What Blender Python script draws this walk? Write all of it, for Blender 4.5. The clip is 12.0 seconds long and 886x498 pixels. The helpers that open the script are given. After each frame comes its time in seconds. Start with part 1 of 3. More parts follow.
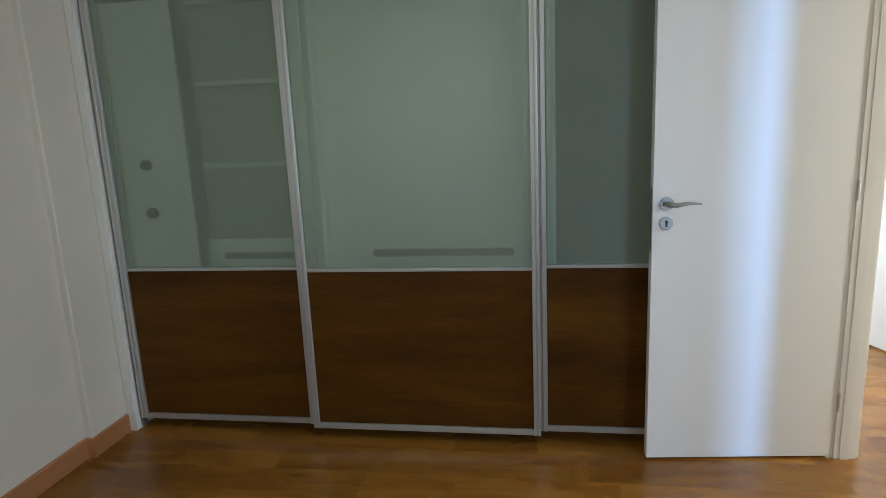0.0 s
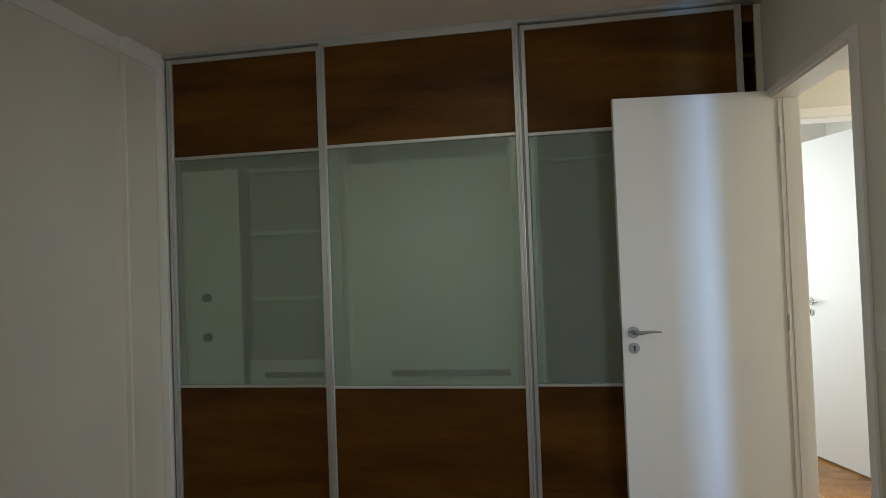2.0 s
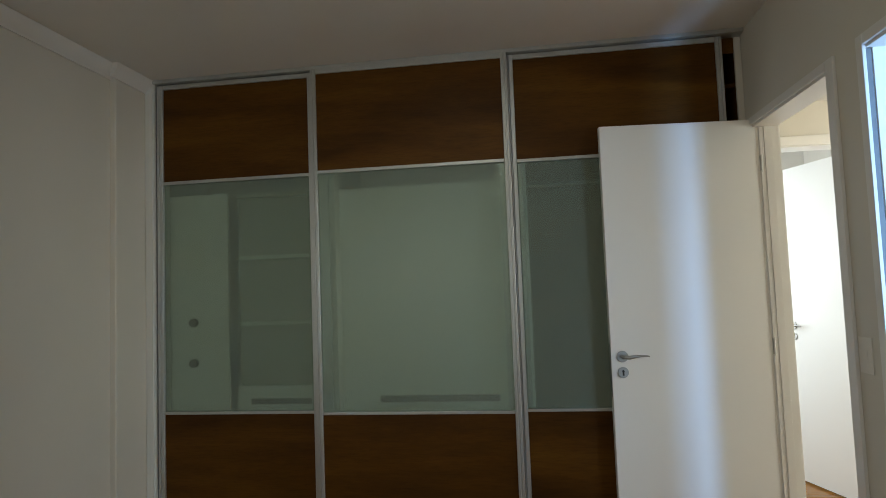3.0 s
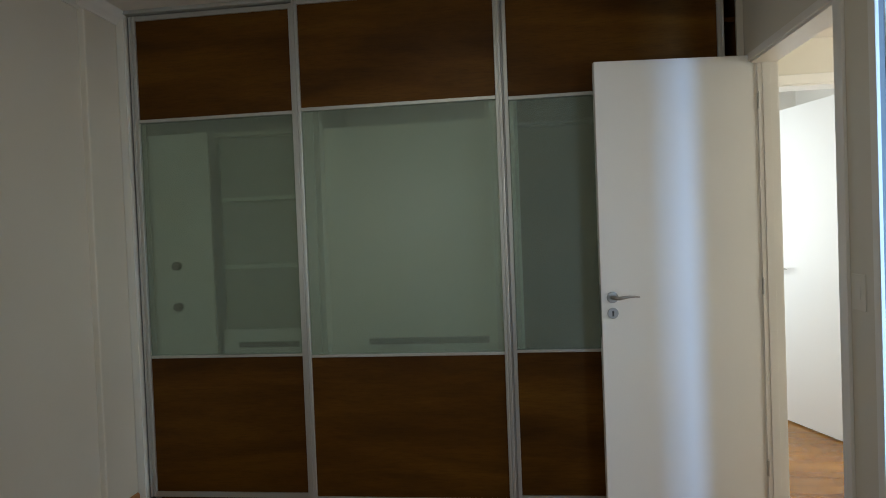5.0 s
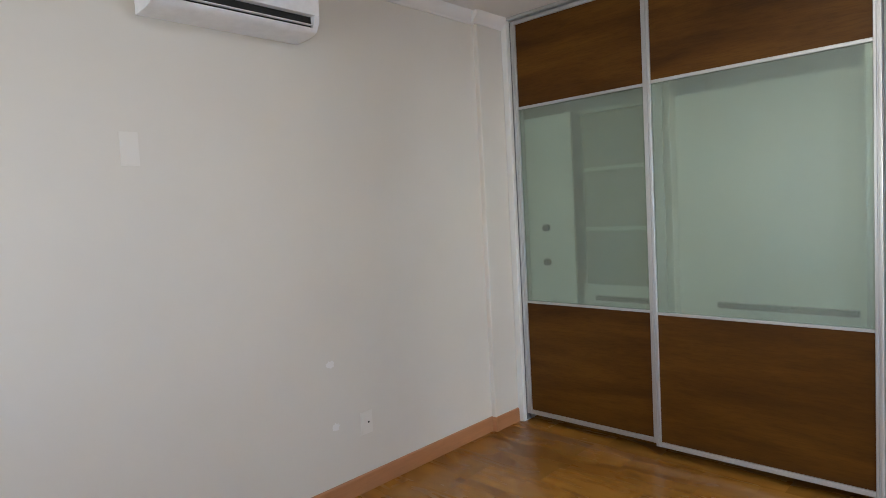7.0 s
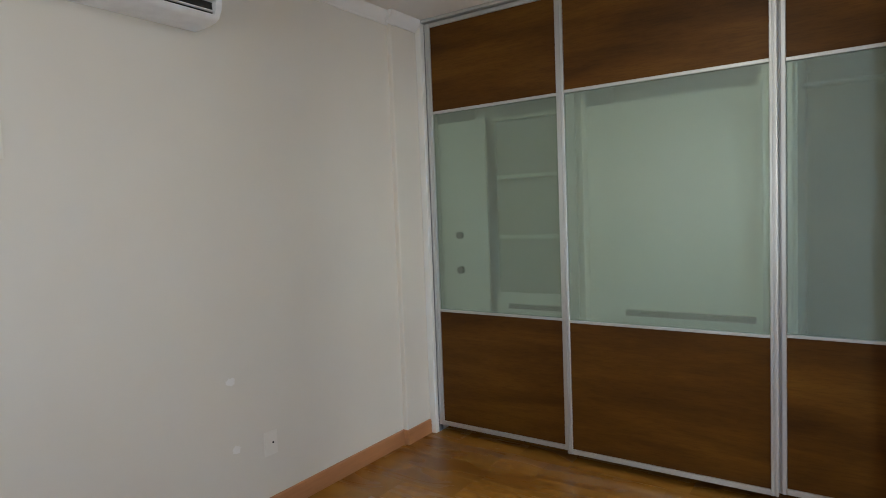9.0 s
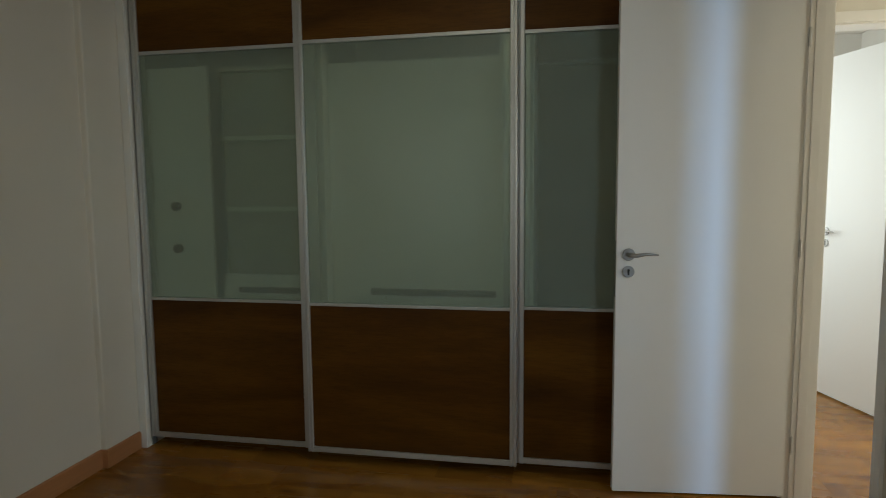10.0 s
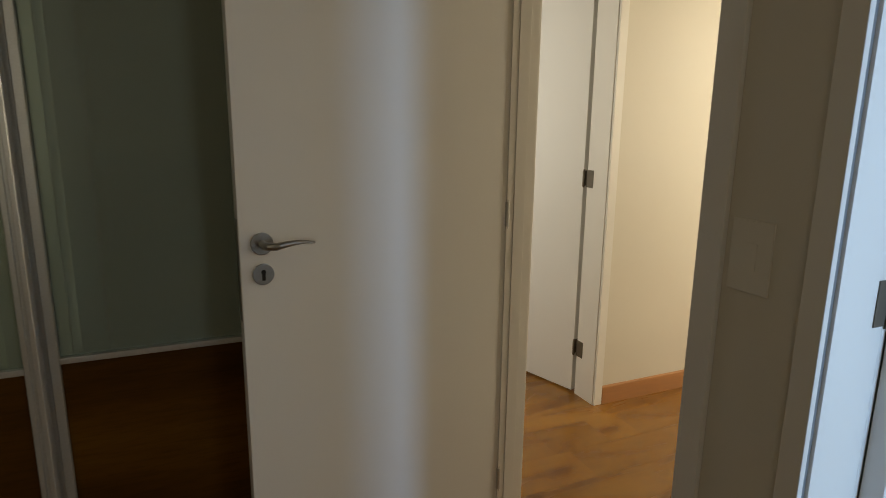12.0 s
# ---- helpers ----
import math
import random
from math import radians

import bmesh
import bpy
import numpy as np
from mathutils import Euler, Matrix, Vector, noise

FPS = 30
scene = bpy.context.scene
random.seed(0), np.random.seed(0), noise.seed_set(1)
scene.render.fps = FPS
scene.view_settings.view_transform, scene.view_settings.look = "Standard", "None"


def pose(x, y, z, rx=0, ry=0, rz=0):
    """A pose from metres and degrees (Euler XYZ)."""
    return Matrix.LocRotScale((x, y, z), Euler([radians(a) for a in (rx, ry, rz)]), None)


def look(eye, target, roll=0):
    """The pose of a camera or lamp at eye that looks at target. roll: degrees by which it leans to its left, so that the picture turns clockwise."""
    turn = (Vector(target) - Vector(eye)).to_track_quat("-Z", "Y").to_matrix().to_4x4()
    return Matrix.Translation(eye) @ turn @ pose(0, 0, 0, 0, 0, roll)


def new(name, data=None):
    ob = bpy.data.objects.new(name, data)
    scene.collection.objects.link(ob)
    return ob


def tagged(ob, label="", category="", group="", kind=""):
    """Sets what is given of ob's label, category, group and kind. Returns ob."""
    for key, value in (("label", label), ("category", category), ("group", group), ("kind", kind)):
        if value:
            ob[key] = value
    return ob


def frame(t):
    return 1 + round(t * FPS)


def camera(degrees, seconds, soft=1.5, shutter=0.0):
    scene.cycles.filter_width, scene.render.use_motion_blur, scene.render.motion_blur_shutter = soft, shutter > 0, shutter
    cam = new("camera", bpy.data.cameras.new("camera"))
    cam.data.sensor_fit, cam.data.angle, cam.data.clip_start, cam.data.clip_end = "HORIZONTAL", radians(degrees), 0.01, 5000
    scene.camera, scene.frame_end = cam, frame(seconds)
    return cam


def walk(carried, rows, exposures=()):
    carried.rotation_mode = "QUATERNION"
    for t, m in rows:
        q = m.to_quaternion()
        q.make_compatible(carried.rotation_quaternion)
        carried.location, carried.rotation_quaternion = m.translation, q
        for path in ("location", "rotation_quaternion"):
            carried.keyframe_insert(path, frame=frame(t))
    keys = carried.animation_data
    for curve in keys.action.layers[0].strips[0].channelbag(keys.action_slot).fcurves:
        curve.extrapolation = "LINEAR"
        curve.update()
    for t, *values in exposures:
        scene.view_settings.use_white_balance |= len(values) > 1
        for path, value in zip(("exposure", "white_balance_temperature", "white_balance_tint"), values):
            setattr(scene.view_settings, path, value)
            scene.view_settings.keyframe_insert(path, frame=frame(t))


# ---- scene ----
cam = camera(72.5, 12.0, 0.75, 0.15)
PATH = [
    (0, (0.212, 0.106, 1.356), (-0.094, 2.043, 0.961), -2.5),
    (0.5, (0.317, -0.113, 1.345), (-0.032, 1.833, 1.044), -1.9),
    (1, (0.331, -0.269, 1.372), (-0.029, 1.69, 1.185), -2.1),
    (1.5, (0.313, -0.376, 1.373), (-0.039, 1.592, 1.32), -2.0),
    (2, (0.3, -0.421, 1.386), (-0.026, 1.551, 1.433), -2.1),
    (2.5, (0.28, -0.44, 1.385), (-0.016, 1.533, 1.514), -2.0),
    (4.5, (0.279, -0.433, 1.367), (0.045, 1.55, 1.473), -2.2),
    (5, (0.252, -0.383, 1.348), (0.02, 1.603, 1.307), -2.2),
    (5.5, (0.226, -0.353, 1.35), (-0.18, 1.603, 1.263), -2.5),
    (6, (0.228, -0.42, 1.356), (-0.465, 1.452, 1.241), -2.5),
    (6.5, (0.439, -0.493, 1.381), (-0.654, 1.178, 1.261), -2.8),
    (7, (0.627, -0.578, 1.393), (-0.751, 0.865, 1.264), -3.1),
    (9, (0.519, -0.516, 1.394), (-0.617, 1.126, 1.271), -2.2),
    (9.5, (0.465, -0.404, 1.333), (-0.282, 1.444, 1.168), -1.7),
    (10, (0.393, -0.178, 1.31), (0.025, 1.778, 1.121), -0.5),
    (10.5, (0.389, 0.098, 1.315), (0.314, 2.08, 1.059), 0.3),
    (11, (0.396, 0.416, 1.332), (0.659, 2.371, 1.005), 0.1),
    (11.5, (0.441, 0.715, 1.315), (1.007, 2.595, 0.931), 0.0),
    (12, (0.524, 1.023, 1.324), (1.313, 2.813, 0.906), 0.7),
]
EXPOSURES = [
    (0, -0.02, 5700, 3), (0.7, -0.27, 5900, 1), (1.1, -0.70, 6100, 1), (1.5, -0.82, 6350, 1), (2.0, -0.67, 6250, 1), (2.5, -0.57, 6150, 1),
    (4.5, -0.52, 6150, 1), (5.0, -0.62, 6150, 2), (5.5, -0.52, 6250, 1), (6.0, 0.17, 6000, 4), (6.5, 0.57, 5800, 9), (7, 0.70, 5750, 11),
    (8.8, 0.64, 5800, 10), (9.5, -0.47, 6150, -1), (10.0, -0.92, 6400, -1), (10.5, -1.18, 7200, 0), (11.0, -1.37, 8150, 3), (11.4, -1.52, 8350, 5), (12, -1.54, 8050, 5),
]
walk(cam, [(t, look(eye, target, roll)) for t, eye, target, roll in PATH], EXPOSURES)


# ---- world and light ----
world = bpy.data.worlds.new("world")
scene.world = world
world.use_nodes = True
sky = world.node_tree.nodes.new("ShaderNodeTexSky")
sky.sky_type, sky.sun_disc = "NISHITA", False
sky.sun_elevation, sky.sun_rotation = radians(40), radians(200)
world.node_tree.links.new(sky.outputs[0], world.node_tree.nodes["Background"].inputs[0])
world.node_tree.nodes["Background"].inputs[1].default_value = 0.1


def window_light(name, m, w, h, watts, colour):
    data = bpy.data.lights.new(name, "AREA")
    data.shape, data.size, data.size_y, data.energy, data.color = "RECTANGLE", w, h, watts, colour
    ob = new(name, data)
    ob.matrix_basis = m
    return ob


DAY = (0.31, 0.55, 1.0)
window_light("side_room_daylight", look((1.86, -0.59, 1.12), (1.86, 3, 1.12)), 0.27, 2.0, 138, DAY)
# Added unseen fill, to brighten the jamb and the bedroom door.
window_light("side_room_fill", look((2.60, -0.59, 1.20), (2.55, 3, 1.15)), 0.9, 1.8, 25, (0.66, 0.77, 1.0))
window_light("bedroom_daylight", look((-0.85, -1.41, 1.55), (-1.05, 1.5, 1.3)), 1.4, 1.1, 12.5, (1.0, 0.965, 0.90))
window_light("far_room_daylight", look((0.66, 4.35, 1.5), (3, 4.2, 1.3)), 1.4, 1.3, 46, (0.98, 0.985, 1.0))
# Added fill that brightens the hall from out of view; true source unknown.
window_light("hall_fill", look((4.05, 1.735, 1.55), (3.3, 3.1, 0.9)), 1.1, 1.2, 118, (1.0, 0.93, 0.82))

# ---- materials ----


def nodes_of(name):
    m = bpy.data.materials.new(name)
    m.use_nodes = True
    nt = m.node_tree
    return m, nt, nt.nodes["Principled BSDF"]


def mapped(nt, scale, coord="Object", rot=(0, 0, 0)):
    tc = nt.nodes.new("ShaderNodeTexCoord")
    mp = nt.nodes.new("ShaderNodeMapping")
    mp.inputs["Scale"].default_value = scale
    mp.inputs["Rotation"].default_value = rot
    nt.links.new(tc.outputs[coord], mp.inputs[0])
    return mp


def noise_tex(nt, vec, scale, detail=4, rough=0.55, distort=0.0):
    n = nt.nodes.new("ShaderNodeTexNoise")
    n.inputs["Scale"].default_value, n.inputs["Detail"].default_value = scale, detail
    n.inputs["Roughness"].default_value, n.inputs["Distortion"].default_value = rough, distort
    nt.links.new(vec.outputs[0], n.inputs["Vector"])
    return n


def ramp(nt, src, stops):
    r = nt.nodes.new("ShaderNodeValToRGB")
    el = r.color_ramp.elements
    while len(el) < len(stops):
        el.new(0.5)
    for e, (p, c) in zip(el, stops):
        e.position, e.color = p, (*c, 1)
    nt.links.new(src, r.inputs[0])
    return r


def mixed(nt, kind, fac, a, b):
    mx = nt.nodes.new("ShaderNodeMix")
    mx.data_type, mx.blend_type = "RGBA", kind
    if isinstance(fac, float):
        mx.inputs[0].default_value = fac
    else:
        nt.links.new(fac, mx.inputs[0])
    for sock, v in ((mx.inputs[6], a), (mx.inputs[7], b)):
        if isinstance(v, tuple):
            sock.default_value = (*v, 1)
        else:
            nt.links.new(v, sock)
    return mx.outputs[2]


def bumped(nt, bsdf, src, strength, dist):
    b = nt.nodes.new("ShaderNodeBump")
    b.inputs["Strength"].default_value, b.inputs["Distance"].default_value = strength, dist
    nt.links.new(src, b.inputs["Height"])
    nt.links.new(b.outputs[0], bsdf.inputs["Normal"])


def paint(name, colour, rough=0.6, vary=0.06, grain=140, bump=0.15, dist=0.0006, spec=0.5, rvary=0.1):
    m, nt, b = nodes_of(name)
    mp = mapped(nt, (1, 1, 1))
    big = noise_tex(nt, mp, 1.6, 5, 0.6)
    fine = noise_tex(nt, mp, grain, 2)
    lo = tuple(c * (1 - vary) for c in colour)
    r = ramp(nt, big.outputs[0], ((0.3, lo), (0.7, colour)))
    nt.links.new(r.outputs[0], b.inputs["Base Color"])
    rr = ramp(nt, big.outputs[0], ((0.3, (rough * (1 - rvary),) * 3), (0.7, (min(1, rough * (1 + rvary)),) * 3)))
    nt.links.new(rr.outputs[0], b.inputs["Roughness"])
    b.inputs["Specular IOR Level"].default_value = spec
    bumped(nt, b, fine.outputs[0], bump, dist)
    return m


def plain(name, colour, rough=0.5, metal=0.0, grain=0, bump=0.1):
    m, nt, b = nodes_of(name)
    mp = mapped(nt, (1, 1, 1))
    n = noise_tex(nt, mp, grain or 30, 3)
    r = ramp(nt, n.outputs[0], ((0.3, tuple(c * 0.9 for c in colour)), (0.7, colour)))
    nt.links.new(r.outputs[0], b.inputs["Base Color"])
    b.inputs["Roughness"].default_value, b.inputs["Metallic"].default_value = rough, metal
    bumped(nt, b, n.outputs[0], bump, 0.0003)
    return m


def wood(name, dark, mid, light, along, rough, grain=1.0, random_tone=0.0, bump=0.12, spec=0.5, streak=0.3, across=14.0, detail=6, pores=0.0):
    """Grain that runs along x or y."""
    m, nt, b = nodes_of(name)
    sc = (1.0, across, across) if along == "x" else (across, 1.0, across)
    tc = nt.nodes.new("ShaderNodeTexCoord")
    info = nt.nodes.new("ShaderNodeObjectInfo")
    off = nt.nodes.new("ShaderNodeVectorMath")
    off.operation = "SCALE"
    comb = nt.nodes.new("ShaderNodeCombineXYZ")
    for k in range(3):
        nt.links.new(info.outputs["Random"], comb.inputs[k])
    nt.links.new(comb.outputs[0], off.inputs[0])
    off.inputs["Scale"].default_value = 37.0
    add = nt.nodes.new("ShaderNodeVectorMath")
    add.operation = "ADD"
    nt.links.new(tc.outputs["Object"], add.inputs[0])
    nt.links.new(off.outputs[0], add.inputs[1])
    mp = nt.nodes.new("ShaderNodeMapping")
    mp.inputs["Scale"].default_value = sc
    nt.links.new(add.outputs[0], mp.inputs[0])
    b.inputs["Specular IOR Level"].default_value = spec
    bands = noise_tex(nt, mp, 0.75 * grain, detail, 0.55, 0.35)
    fine = noise_tex(nt, mp, 9.0 * grain, 4, 0.7)
    r = ramp(nt, bands.outputs[0], ((0.28, dark), (0.5, mid), (0.74, light)))
    f = ramp(nt, fine.outputs[0], ((0.3, (0.62,) * 3), (0.65, (1.0,) * 3)))
    col = mixed(nt, "MULTIPLY", streak, r.outputs[0], f.outputs[0])
    if pores:
        mq = nt.nodes.new("ShaderNodeMapping")
        mq.inputs["Scale"].default_value = (16.0, 190.0, 190.0) if along == "x" else (190.0, 16.0, 190.0)
        nt.links.new(add.outputs[0], mq.inputs[0])
        pn = noise_tex(nt, mq, 1.0, 3, 0.6, 0.2)
        pr = ramp(nt, pn.outputs[0], ((0.34, (0.70,) * 3), (0.50, (1.0,) * 3), (0.72, (1.12,) * 3)))
        col = mixed(nt, "MULTIPLY", pores, col, pr.outputs[0])
    if random_tone:
        t = ramp(nt, info.outputs["Random"], ((0.0, (1 - random_tone,) * 3), (1.0, (1.0, 1.0, 1.0))))
        col = mixed(nt, "MULTIPLY", 1.0, col, t.outputs[0])
    nt.links.new(col, b.inputs["Base Color"])
    rr = ramp(nt, fine.outputs[0], ((0.3, (rough * 1.25,) * 3), (0.7, (rough * 0.85,) * 3)))
    nt.links.new(rr.outputs[0], b.inputs["Roughness"])
    bumped(nt, b, fine.outputs[0], bump, 0.0004)
    return m


def laminate():
    """Printed strip laminate: short blocks of differing tone along x, soft figure and a few knots."""
    m, nt, b = nodes_of("laminate_plank")
    tc = nt.nodes.new("ShaderNodeTexCoord")
    info = nt.nodes.new("ShaderNodeObjectInfo")
    comb = nt.nodes.new("ShaderNodeCombineXYZ")
    for k in range(2):
        nt.links.new(info.outputs["Random"], comb.inputs[k])
    off = nt.nodes.new("ShaderNodeVectorMath")
    off.operation = "MULTIPLY"
    nt.links.new(comb.outputs[0], off.inputs[0])
    off.inputs[1].default_value = (41.7, 0, 0)
    add = nt.nodes.new("ShaderNodeVectorMath")
    add.operation = "ADD"
    nt.links.new(tc.outputs["Object"], add.inputs[0])
    nt.links.new(off.outputs[0], add.inputs[1])
    strips = nt.nodes.new("ShaderNodeTexBrick")
    strips.offset, strips.offset_frequency, strips.squash = 0.41, 2, 1.0
    for key, v in (("Scale", 1.0), ("Mortar Size", 0.0), ("Brick Width", 0.62), ("Row Height", 0.192), ("Bias", 0.0)):
        strips.inputs[key].default_value = v
    strips.inputs["Color1"].default_value = (0.72, 0.70, 0.68, 1)
    strips.inputs["Color2"].default_value = (1.12, 1.14, 1.18, 1)
    rows = nt.nodes.new("ShaderNodeVectorMath")
    rows.operation = "ADD"
    rows.inputs[1].default_value = (0.0, 0.096, 0.0)
    nt.links.new(add.outputs[0], rows.inputs[0])
    nt.links.new(rows.outputs[0], strips.inputs["Vector"])
    shifted = nt.nodes.new("ShaderNodeVectorMath")
    shifted.operation = "MULTIPLY_ADD"
    nt.links.new(strips.outputs["Color"], shifted.inputs[0])
    shifted.inputs[1].default_value = (13.0, 7.0, 5.0)
    nt.links.new(add.outputs[0], shifted.inputs[2])

    def along(sx, sy):
        mp = nt.nodes.new("ShaderNodeMapping")
        mp.inputs["Scale"].default_value = (sx, sy, 1.0)
        nt.links.new(shifted.outputs[0], mp.inputs[0])
        return mp

    figure = noise_tex(nt, along(1.7, 7.0), 1.0, 3, 0.5, 1.0)
    col = ramp(nt, figure.outputs[0], ((0.30, (0.215, 0.083, 0.0105)), (0.48, (0.315, 0.135, 0.018)), (0.70, (0.395, 0.186, 0.030)))).outputs[0]
    col = mixed(nt, "MULTIPLY", 0.75, col, strips.outputs["Color"])
    grain = noise_tex(nt, along(8.0, 95.0), 1.0, 3, 0.6, 0.3)
    gr = ramp(nt, grain.outputs[0], ((0.34, (0.72,) * 3), (0.58, (1.0,) * 3)))
    col = mixed(nt, "MULTIPLY", 0.2, col, gr.outputs[0])
    knots = nt.nodes.new("ShaderNodeTexVoronoi")
    knots.inputs["Scale"].default_value = 1.0
    nt.links.new(along(2.6, 7.5).outputs[0], knots.inputs["Vector"])
    kr = ramp(nt, knots.outputs["Distance"], ((0.03, (0.40, 0.33, 0.27)), (0.09, (0.70, 0.63, 0.55)), (0.24, (1.0, 1.0, 1.0))))
    col = mixed(nt, "MULTIPLY", 0.85, col, kr.outputs[0])
    tone = ramp(nt, info.outputs["Random"], ((0.0, (0.86,) * 3), (1.0, (1.0,) * 3)))
    col = mixed(nt, "MULTIPLY", 1.0, col, tone.outputs[0])
    nt.links.new(col, b.inputs["Base Color"])
    rr = ramp(nt, figure.outputs[0], ((0.3, (0.30,) * 3), (0.7, (0.24,) * 3)))
    nt.links.new(rr.outputs[0], b.inputs["Roughness"])
    bumped(nt, b, grain.outputs[0], 0.02, 0.0002)
    return m


def frosted():
    m, nt, b = nodes_of("frosted_glass")
    mp = mapped(nt, (1, 1, 1))
    n = noise_tex(nt, mp, 3.0, 4)
    r = ramp(nt, n.outputs[0], ((0.3, (0.340, 0.395, 0.338)), (0.7, (0.368, 0.425, 0.364))))
    nt.links.new(r.outputs[0], b.inputs["Base Color"])
    b.inputs["Roughness"].default_value = 0.32
    ref = nt.nodes.new("ShaderNodeBsdfRefraction")
    ref.inputs["Color"].default_value = (0.80, 0.86, 0.79, 1)
    ref.inputs["Roughness"].default_value = 0.27
    ref.inputs["IOR"].default_value = 1.20
    mx = nt.nodes.new("ShaderNodeMixShader")
    mx.inputs[0].default_value = 0.65
    nt.links.new(b.outputs[0], mx.inputs[1])
    nt.links.new(ref.outputs[0], mx.inputs[2])
    nt.links.new(mx.outputs[0], nt.nodes["Material Output"].inputs["Surface"])
    return m


def glowing(name, colour, strength):
    m, nt, b = nodes_of(name)
    b.inputs["Base Color"].default_value = (0.8, 0.8, 0.78, 1)
    b.inputs["Emission Color"].default_value = (*colour, 1)
    b.inputs["Emission Strength"].default_value = strength
    return m


WALL = paint("wall_paint", (0.69, 0.655, 0.575), 0.5, 0.05)
WHITE_WALL = paint("white_wall_paint", (0.80, 0.78, 0.73), 0.62, 0.04)
CEIL = paint("ceiling_paint", (0.80, 0.775, 0.73), 0.75, 0.05, 90, 0.2, 0.0008)
GLOSS = paint("door_enamel", (0.80, 0.80, 0.79), 0.38, 0.012, 60, 0.03, 0.0003, 0.4, 0.02)
TRIM = paint("trim_enamel", (0.79, 0.775, 0.74), 0.38, 0.03, 60, 0.08, 0.0004)
ALU = plain("anodised_aluminium", (0.54, 0.55, 0.54), 0.40, 0.65, 200, 0.05)
STEEL = plain("satin_steel", (0.36, 0.355, 0.34), 0.34, 1.0, 120, 0.05)
HINGE = plain("tarnished_hinge_steel", (0.13, 0.11, 0.085), 0.5, 0.35, 60, 0.3)
PANEL = wood("wardrobe_veneer", (0.048, 0.0175, 0.0018), (0.096, 0.0375, 0.0034), (0.150, 0.064, 0.0068), "x", 0.42, 1.15, 0.0, 0.06, 0.16, 0.2, 6.5, 6, 0.55)
PLANK = laminate()
SKIRT = wood("skirting_wood", (0.34, 0.15, 0.060), (0.44, 0.205, 0.085), (0.50, 0.25, 0.11), "y", 0.36, 0.7)
SKIRT_X = wood("skirting_wood_hall", (0.34, 0.15, 0.060), (0.44, 0.205, 0.085), (0.50, 0.25, 0.11), "x", 0.36, 0.7)
FROST = frosted()
# White melamine greyed, so the shelf bay's shade sits in the colour.
BAY_SHADE = paint("bay_shade_grey", (0.36, 0.38, 0.31), 0.5, 0.03, 60, 0.04, 0.0003)
# Lighter step of the same painted shade, for the shelves.
SHELF_SHADE = paint("shelf_shade_grey", (0.62, 0.64, 0.57), 0.5, 0.03, 60, 0.04, 0.0003)
MELAMINE = paint("white_melamine", (0.76, 0.76, 0.72), 0.4, 0.03, 60, 0.04, 0.0003)
DARK = plain("dark_recess", (0.010, 0.010, 0.010), 0.7)
# Grey that paints the shade in the drawers' pull gaps.
GAP_SHADE = plain("pull_gap_shade", (0.10, 0.105, 0.10), 0.6)
# Grey of the door frame seal; also paints the wardrobe's side gap.
SEAL_GAP = plain("seal_and_gap_grey", (0.17, 0.18, 0.19), 0.6)
PLASTIC = plain("white_plastic", (0.80, 0.80, 0.79), 0.32, 0.0, 30, 0.03)
AC_WHITE = plain("conditioner_plastic", (0.82, 0.83, 0.84), 0.3, 0.0, 20, 0.02)
GREY = plain("grey_print", (0.35, 0.36, 0.38), 0.5)
SUB = plain("subfloor", (0.05, 0.035, 0.02), 0.8)
GLOW = glowing("lamp_diffuser", (1.0, 0.90, 0.735), 8.8)

# ---- mesh helpers ----


def add_box(bm, x0, x1, y0, y1, z0, z1, bevel=0.0, seg=2):
    r = bmesh.ops.create_cube(bm, size=1.0)
    vs = r["verts"]
    bmesh.ops.scale(bm, vec=(x1 - x0, y1 - y0, z1 - z0), verts=vs)
    bmesh.ops.translate(bm, vec=((x0 + x1) / 2, (y0 + y1) / 2, (z0 + z1) / 2), verts=vs)
    if bevel:
        es = list({e for v in vs for e in v.link_edges})
        bmesh.ops.bevel(bm, geom=es, offset=bevel, segments=seg, affect="EDGES", profile=0.5)
    return bm


def box(x0, x1, y0, y1, z0, z1, bevel=0.0, seg=2):
    return add_box(bmesh.new(), x0, x1, y0, y1, z0, z1, bevel, seg)


def add_cyl(bm, centre, axis, r0, r1, length, n=28, bevel=0.0):
    res = bmesh.ops.create_cone(bm, cap_ends=True, segments=n, radius1=r0, radius2=r1, depth=length)
    vs = res["verts"]
    q = Vector((0, 0, 1)).rotation_difference(Vector(axis).normalized())
    if bevel:
        es = [e for e in {e for v in vs for e in v.link_edges} if any(len(f.verts) > 4 for f in e.link_faces)]
        out = bmesh.ops.bevel(bm, geom=es, offset=bevel, segments=2, affect="EDGES", profile=0.5)
        vs = list({v for f in out["faces"] for v in f.verts} | {v for v in vs if v.is_valid})
    bmesh.ops.rotate(bm, cent=(0, 0, 0), matrix=q.to_matrix(), verts=vs)
    bmesh.ops.translate(bm, vec=centre, verts=vs)
    return bm


def cyl(centre, axis, r0, r1, length, n=28, bevel=0.0):
    return add_cyl(bmesh.new(), centre, axis, r0, r1, length, n, bevel)


